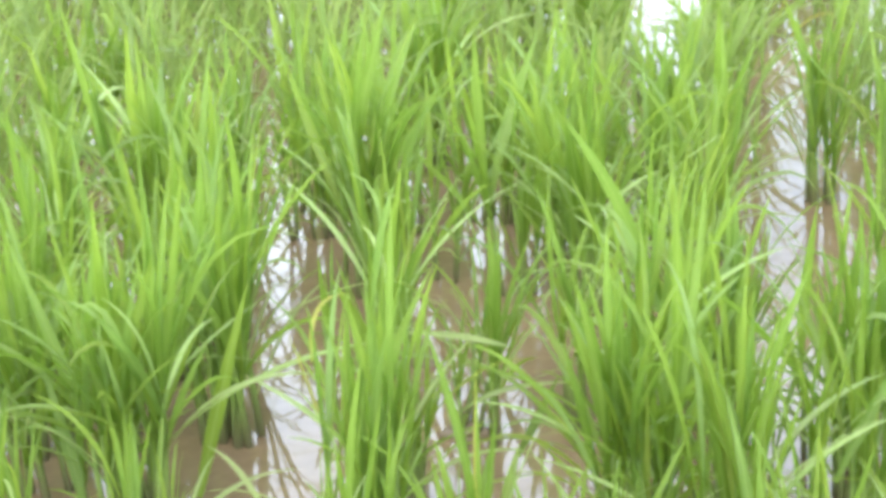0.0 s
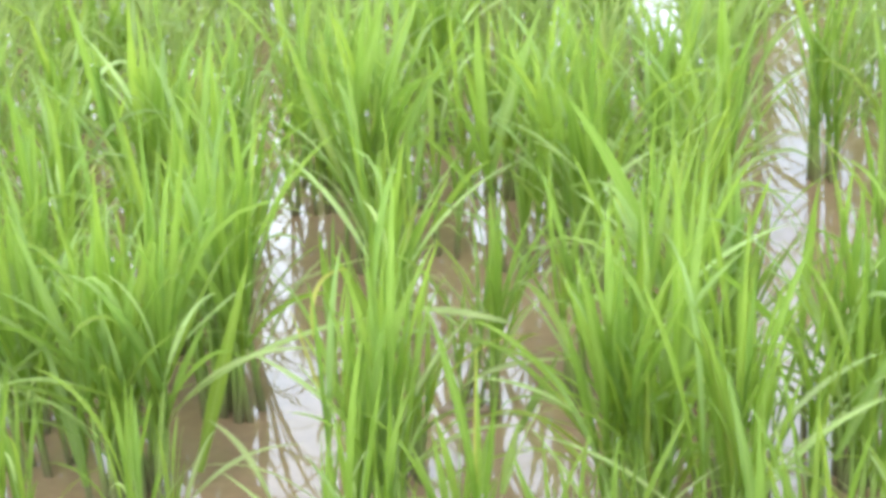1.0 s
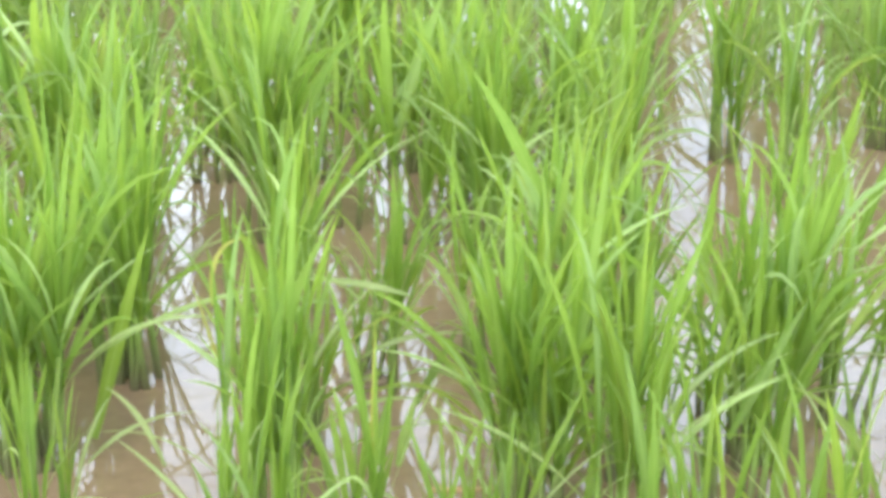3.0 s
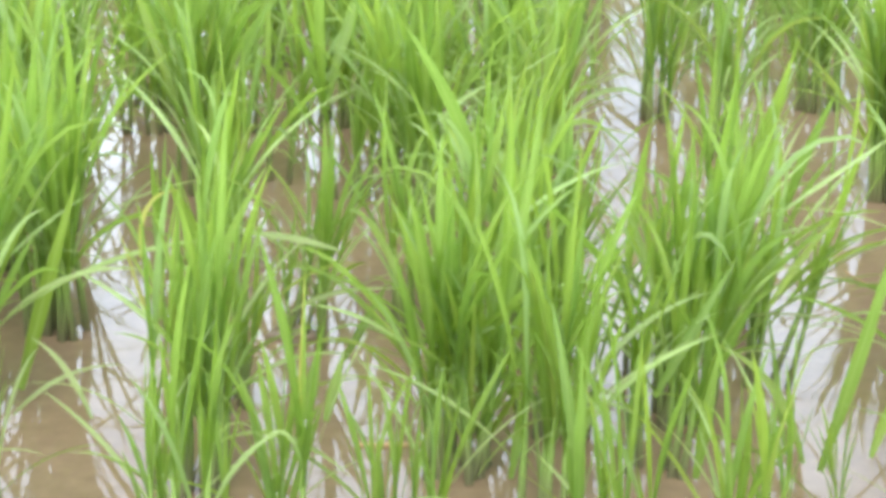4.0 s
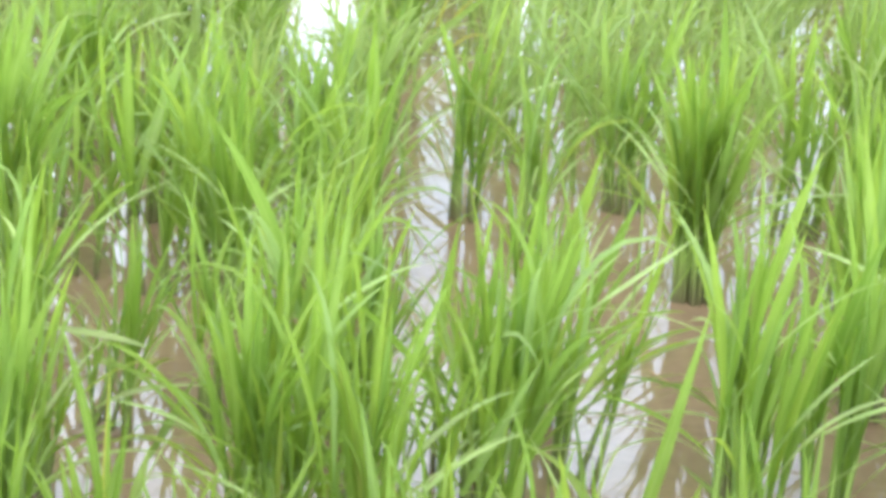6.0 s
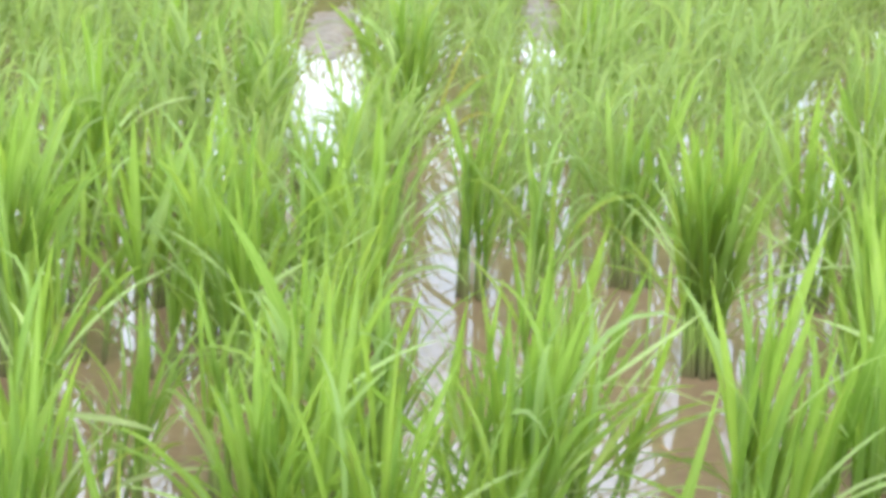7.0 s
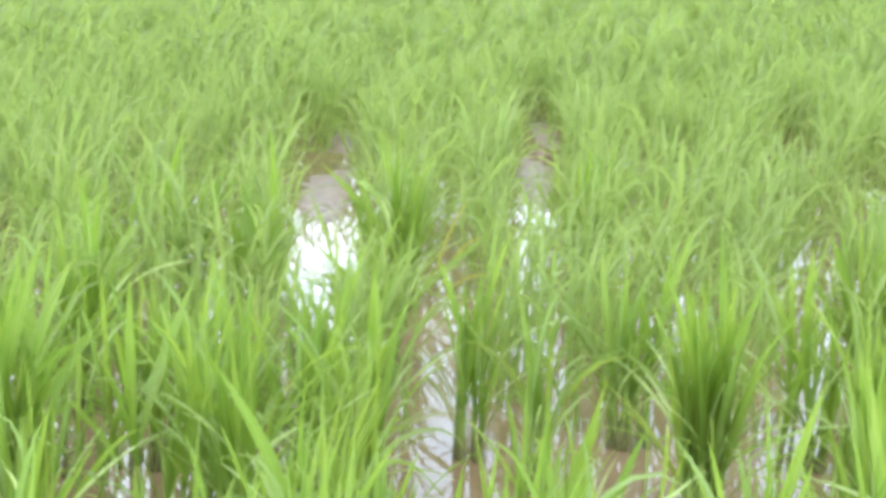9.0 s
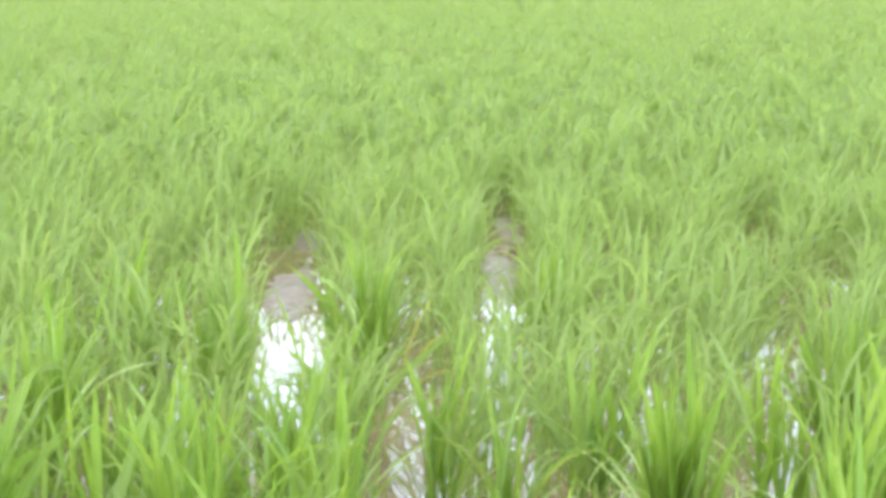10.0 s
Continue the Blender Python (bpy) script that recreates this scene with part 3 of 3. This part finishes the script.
RIGHT_LANES = [
    [(0.51, 3.31, 0.016), (0.48, 3.09, 0.022), (0.44, 2.85, 0.016)],
    [(0.41, 2.98, 0.066), (0.36, 2.73, 0.083), (0.33, 2.52, 0.088)],
    [(0.38, 2.80, 0.080), (0.35, 2.54, 0.073), (0.29, 2.31, 0.043), (0.23, 2.18, 0.032), (0.21, 2.06, 0.031)],
    [(0.41, 3.81, 0.008), (0.37, 3.46, 0.017), (0.32, 3.08, 0.017), (0.27, 2.77, 0.011)],
    [(0.31, 3.45, 0.012), (0.28, 3.13, 0.010)],
    [(0.86, 4.60, 0.001), (0.77, 4.11, 0.015), (0.73, 3.76, 0.016)],
    [(0.64, 3.22, 0.011), (0.58, 2.97, 0.029), (0.54, 2.77, 0.020), (0.53, 2.57, 0.018)],
    [(0.61, 3.09, 0.020), (0.56, 2.81, 0.030), (0.52, 2.58, 0.038), (0.47, 2.27, 0.038)],
]
RIGHT_LANES_ON = [
    [(0.80, 3.77, 0.007), (0.76, 3.57, 0.006)],
    [(0.40, 2.88, 0.070), (0.36, 2.56, 0.076), (0.34, 2.37, 0.065), (0.31, 2.23, 0.052)],
    [(0.40, 3.69, 0.021), (0.34, 3.32, 0.073), (0.31, 3.08, 0.093), (0.27, 2.81, 0.068)],
    [(0.51, 3.35, 0.032), (0.48, 3.05, 0.034), (0.45, 2.79, 0.030), (0.43, 2.59, 0.010)],
    [(0.76, 3.75, 0.008), (0.71, 3.52, 0.020), (0.66, 3.25, 0.016)],
]
FAR_LANES = [
    [(-0.30, 6.66, 0.036), (-0.30, 6.15, 0.071), (-0.29, 5.48, 0.093), (-0.25, 4.88, 0.068), (-0.25, 4.66, 0.001)],
    [(-0.24, 4.45, -0.005), (-0.22, 4.09, 0.009)],
    [(-0.17, 4.57, -0.004), (-0.17, 4.19, 0.007)],
    [(0.43, 7.94, -0.004), (0.34, 7.01, 0.065), (0.34, 6.02, 0.042), (0.26, 5.55, 0.030), (0.23, 4.80, 0.019), (0.23, 4.44, 0.014)],
    [(0.72, 6.51, 0.017), (0.63, 5.77, 0.010)],
    [(1.17, 6.69, 0.013), (1.05, 6.02, 0.008)],
    [(0.52, 5.11, -0.005), (0.47, 4.64, -0.007)],
    [(-0.91, 4.61, -0.003), (-0.84, 4.22, -0.005)],
    [(-0.68, 5.20, -0.003), (-0.65, 4.91, -0.003)],
    [(-0.62, 5.71, 0.020), (-0.53, 4.92, -0.003)],
]
FAR_LANES_ON = [
    [(-0.68, 5.20, 0.001), (-0.64, 4.91, -0.003)],
    [(-0.85, 4.45, -0.006), (-0.80, 4.13, 0.007)],
    [(0.76, 5.98, -0.003), (0.70, 5.52, -0.004)],
    [(1.59, 7.42, 0.006), (1.49, 6.99, 0.003)],
    [(-1.41, 4.12, 0.009), (-1.21, 3.51, 0.008)],
]
FRONT_LANES = [
    [(-0.34, 2.77, 0.017), (-0.34, 2.59, 0.042), (-0.31, 2.47, 0.047)],
    [(-0.48, 2.67, 0.009), (-0.44, 2.48, 0.012)],
    [(-0.47, 2.64, 0.010), (-0.43, 2.46, 0.012), (-0.41, 2.30, 0.009)],
    [(-0.29, 2.33, 0.035), (-0.26, 2.17, 0.046)],
    [(-0.35, 2.64, 0.007), (-0.33, 2.47, 0.006)],
    [(-0.05, 2.47, 0.008), (-0.03, 2.23, 0.010)],
    [(0.24, 2.86, 0.011), (0.21, 2.61, 0.012)],
]
LANES = (LEFT_LANES + LEFT_LANES_ON + MIDDLE_LANES + MIDDLE_LANES_ON + CENTRE_LANES
         + CENTRE_LANES_ON + SLIT_LANES + RIGHT_LANES + RIGHT_LANES_ON + FAR_LANES
         + FAR_LANES_ON + FRONT_LANES)


def lane_gap(x, y):
    """How far a spot lies outside the nearest open lane."""
    best = 9.0
    for chain in LANES:
        for (x0, y0, h0), (x1, y1, h1) in zip(chain, chain[1:]):
            dx, dy = x1 - x0, y1 - y0
            k = min(1.0, max(0.0, ((x - x0) * dx + (y - y0) * dy) / (dx * dx + dy * dy)))
            best = min(best, math.hypot(x - x0 - k * dx, y - y0 - k * dy) - h0 - k * (h1 - h0))
    return best


DEEP = 1.3   # the rows stand wider apart than the hills within a row


def field_spots(y0, y1, pitch, left, right, apart=0.165, clear=0.05):
    """Uneven rows of hills between two distances inside a fan of tangents left and right, clear of the open lanes."""
    spots = []
    for j in range(int((y1 - y0) / (pitch * DEEP))):
        y = y0 + j * pitch * DEEP
        x, i = left * y - 0.4, 0
        while x < right * y + 0.4:
            r, i = np.random.default_rng(7000 + 997 * j + i), i + 1
            for _ in range(6):
                px, py = x + r.normal(0, pitch * 0.3), y + r.normal(0, pitch * DEEP * 0.3)
                if py > 9.2:
                    break
                if lane_gap(px, py) > clear and min(math.hypot(px - hx, (py - hy) / DEEP) for hx, hy in HILLS + spots[-400:]) > apart:
                    break
            else:
                px = None
            if px is not None:
                spots.append((px, py))
            x += pitch
    return spots


NEAR_END = 3.5
EXTRA = field_spots(2.12, NEAR_END, 0.15, -0.52, 0.36, 0.10, 0.036)
APART = [s for s in EXTRA if not -0.50 * s[1] - 0.14 < s[0] < 0.27 * s[1] + 0.12]
EXTRA = [s for s in EXTRA if s not in APART]
near = field_spots(NEAR_END + 0.05, 14.2, 0.19, -0.52, 0.36, 0.125, 0.062)
for n, (x, y) in enumerate(EXTRA):
    r = np.random.default_rng(900 + n)
    rice_hill(x, y, 300 + n, r.uniform(0.30, 0.40), int(r.integers(4, 9)), 0.032,
              "young green rice plant with upright arching leaves in flooded mud", upright_spot(x, y))


def field_mesh(name, spots, blades, steps, folded, width, seed, label, bent=0.18):
    """Many far hills in one mesh: every blade keeps its own bowed strip."""
    r = np.random.default_rng(seed)
    k = 3 if folded else 2
    ring = (steps + 1) * k
    shapes = []
    for _ in range(160):
        pick = r.uniform()
        droop = r.uniform(70, 135) if pick < bent else r.uniform(30, 90) if pick < bent + 0.30 else r.uniform(4, 25)
        a, b, c = leaf_strip(1.0, width, r.uniform(1, 16) if r.uniform() < 0.6 else r.uniform(16, 40), droop, r.uniform(1.6, 4.0), r.uniform(-80, 80), steps, 0.35)
        shapes.append(np.stack([a, b, c] if folded else [a, c], 1).reshape(-1, 3))
    shapes = np.array(shapes)
    hills = np.repeat(np.array(spots), blades, axis=0)
    count = len(hills)
    tall = np.repeat(r.uniform(0.33, 0.41, len(spots)), blades)
    pts = shapes[r.integers(0, len(shapes), count)] * (tall * r.uniform(0.40, 0.68, count))[:, None, None]
    az, d = r.uniform(0, math.tau, count), 0.055 * r.uniform(0.1, 1.5, count)
    foot = r.uniform(0, math.tau, count)
    az = np.where(r.uniform(0, 1, count) < 0.2, r.normal(0.2, 0.9, count), az)
    ca, sa = np.cos(az)[:, None], np.sin(az)[:, None]
    rise = np.where(r.uniform(0, 1, count) < 0.28, 0.0, tall * r.uniform(0.14, 0.50, count))   # from the foot or from a sheath
    z = pts[:, :, 2] + rise[:, None]
    x = pts[:, :, 0] * ca - pts[:, :, 1] * sa + (hills[:, 0] + np.cos(foot) * d)[:, None] + 0.04 * z
    y = pts[:, :, 0] * sa + pts[:, :, 1] * ca + (hills[:, 1] + np.sin(foot) * d)[:, None]
    verts = np.stack([x, y, z], -1).reshape(-1, 3).astype(np.float32)
    one = np.array(strip_faces(steps, 0, folded))
    faces = (one[None] + (np.arange(count) * ring)[:, None, None]).reshape(-1, 4).astype(np.int32)
    s = np.linspace(0, 1, steps + 1)
    uv = np.stack([np.tile([0.0, 0.5, 1.0] if folded else [0.2, 0.8], steps + 1), np.repeat(s, k)], -1)
    mesh = bpy.data.meshes.new(name)
    mesh.vertices.add(len(verts))
    mesh.vertices.foreach_set("co", verts.ravel())
    mesh.loops.add(faces.size)
    mesh.loops.foreach_set("vertex_index", faces.ravel())
    mesh.polygons.add(len(faces))
    mesh.polygons.foreach_set("loop_start", np.arange(len(faces), dtype=np.int32) * 4)
    mesh.update(calc_edges=True)
    put_uv(mesh, np.tile(uv, (count, 1)))
    mesh.polygons.foreach_set("use_smooth", [True] * len(mesh.polygons))
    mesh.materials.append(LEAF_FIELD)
    return tagged(new(name, mesh), label, "rice crop", kind="stuff")


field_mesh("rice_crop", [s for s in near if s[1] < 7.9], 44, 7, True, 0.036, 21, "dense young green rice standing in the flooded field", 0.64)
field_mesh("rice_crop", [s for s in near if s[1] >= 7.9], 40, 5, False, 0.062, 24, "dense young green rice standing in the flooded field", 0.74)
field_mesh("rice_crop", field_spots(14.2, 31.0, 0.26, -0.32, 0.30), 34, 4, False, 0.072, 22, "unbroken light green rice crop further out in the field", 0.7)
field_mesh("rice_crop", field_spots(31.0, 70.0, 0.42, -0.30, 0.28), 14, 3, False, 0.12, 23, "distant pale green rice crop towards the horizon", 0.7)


def side_spots():
    """The rest of the paddy to both sides and behind, with a bare strip where one stands."""
    r = np.random.default_rng(79)
    spots = []
    for j in range(52):
        for i in range(66):
            x, y = -8.0 + 0.25 * i + r.normal(0, 0.06), -3.0 + 0.25 * j + r.normal(0, 0.06)
            ahead = y > 1.2 and -0.52 * y - 0.5 < x < 0.36 * y + 0.5
            if not ahead and not (abs(x) < 1.6 and -0.6 < y < 1.85) and not -0.6 < y < 0.4:
                spots.append((x, y))
    return spots


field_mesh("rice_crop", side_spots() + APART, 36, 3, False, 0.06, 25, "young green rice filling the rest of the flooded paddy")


# ---- clods of wet mud standing out of the water ----


def mud_clod(x, y, wide, tall, seed, label):
    bm = bmesh.new()
    bmesh.ops.create_icosphere(bm, subdivisions=4, radius=1.0)
    r = np.random.default_rng(seed)
    off = Vector(r.uniform(-20, 20, 3))
    for v in bm.verts:
        k = 1.0 + 0.45 * noise.noise(v.co * 1.6 + off) + 0.22 * noise.noise(v.co * 4.5 + off) + 0.08 * noise.noise(v.co * 12 + off)
        v.co = Vector((v.co.x * wide * k, v.co.y * wide * 0.8 * k, v.co.z * tall * k))
    mesh = bpy.data.meshes.new("mud_clod")
    bm.to_mesh(mesh)
    bm.free()
    mesh.polygons.foreach_set("use_smooth", [True] * len(mesh.polygons))
    mesh.materials.append(MUD)
    ob = tagged(new("mud_clod", mesh), label, "mud clod", group="mud clods")
    ob.location = (x, y, 0)
    return ob


mud_clod(0.350, 5.49, 0.055, 0.030, 1, "rough grey-brown clod of wet mud in the water")
mud_clod(0.375, 7.10, 0.045, 0.022, 2, "small brown lump of wet mud between rice rows")
mud_clod(-0.323, 4.49, 0.05, 0.022, 4, "small dark clod of mud beside rice stems")
mud_clod(-0.483, 2.64, 0.016, 0.035, 5, "dark upright stump of mud in bright water")
mud_clod(0.375, 4.92, 0.045, 0.02, 6, "small dark clod of mud beside rice stems")
mud_clod(-0.390, 2.40, 0.028, 0.014, 7, "dark clod of mud under a sparse rice plant")


def mud_bank(x, y, wide, deep, tall, seed, label):
    """A low, lumpy bank of wet mud that just breaks the water, with hollows where water stands."""
    nx, ny = 18, 40
    off = Vector(np.random.default_rng(seed).uniform(-20, 20, 3))
    verts, faces = [], []
    for j in range(ny + 1):
        for i in range(nx + 1):
            u, v = 2 * i / nx - 1, 2 * j / ny - 1
            p = Vector((u * wide, v * deep, 0))
            edge = 1.0 - (abs(u) ** 2.2 + abs(v) ** 2.2)
            lump = noise.noise(p * 14 + off) + 0.5 * noise.noise(p * 34 + off) + 0.25 * noise.noise(p * 80 + off)
            verts.append((p.x + 0.012 * noise.noise(p * 9 + off), p.y, tall * (0.9 * edge + 0.8 * lump - 0.1)))
    for j in range(ny):
        for i in range(nx):
            k = j * (nx + 1) + i
            faces.append((k, k + 1, k + nx + 2, k + nx + 1))
    mesh = bpy.data.meshes.new("mud_bank")
    mesh.from_pydata(verts, [], faces)
    mesh.polygons.foreach_set("use_smooth", [True] * len(mesh.polygons))
    mesh.materials.append(MUD)
    ob = tagged(new("mud_bank", mesh), label, "mud bank", group="mud banks")
    ob.location = (x, y, 0)
    return ob


mud_bank(-0.312, 6.20, 0.085, 0.48, 0.012, 11, "flat pinkish-brown bank of wet mud between rice rows")
mud_bank(0.335, 6.55, 0.062, 0.60, 0.014, 12, "lumpy brown mud bank with puddles between rice rows")
mud_bank(-0.315, 7.35, 0.060, 0.30, 0.012, 14, "small brown bank of wet mud deep between rice rows")
mud_bank(0.420, 7.75, 0.050, 0.45, 0.012, 15, "small brown bank of wet mud deep between rice rows")
mud_bank(0.620, 6.10, 0.045, 0.35, 0.012, 13, "low brown mud bank half hidden by rice leaves")


# ---- bits of old straw floating on the water ----


def straw(x, y, length, thick, turn, label):
    """One bent, flattened straw lying on the water."""
    rings, sides = 9, 6
    verts, faces = [], []
    for i in range(rings):
        u = i / (rings - 1)
        w = thick * (0.55 + 0.45 * math.sin(math.pi * min(1.0, u * 1.15 + 0.08)))
        for k in range(sides):
            a = math.tau * k / sides
            verts.append(((u - 0.5) * length, math.cos(a) * w + 0.12 * length * (u - 0.5) ** 2, 0.45 * w * math.sin(a) + 0.3 * thick))
    for i in range(rings - 1):
        for k in range(sides):
            faces.append((i * sides + k, i * sides + (k + 1) % sides, (i + 1) * sides + (k + 1) % sides, (i + 1) * sides + k))
    faces += [tuple(range(sides))[::-1], tuple((rings - 1) * sides + k for k in range(sides))]
    mesh = bpy.data.meshes.new("straw")
    mesh.from_pydata(verts, [], faces)
    mesh.polygons.foreach_set("use_smooth", [True] * len(mesh.polygons))
    mesh.materials.append(STRAW)
    ob = tagged(new("straw", mesh), label, "straw", group="floating straw")
    ob.location, ob.rotation_euler = (x, y, 0), (0, 0, radians(turn))
    return ob


straw(0.335, 2.684, 0.050, 0.0022, -62, "short orange-tan straw floating on brown water")
straw(-0.227, 2.091, 0.085, 0.0060, 8, "sodden brown straw floating between rice plants")
straw(0.470, 2.271, 0.060, 0.0030, -12, "thin tan straw floating beside a rice plant")
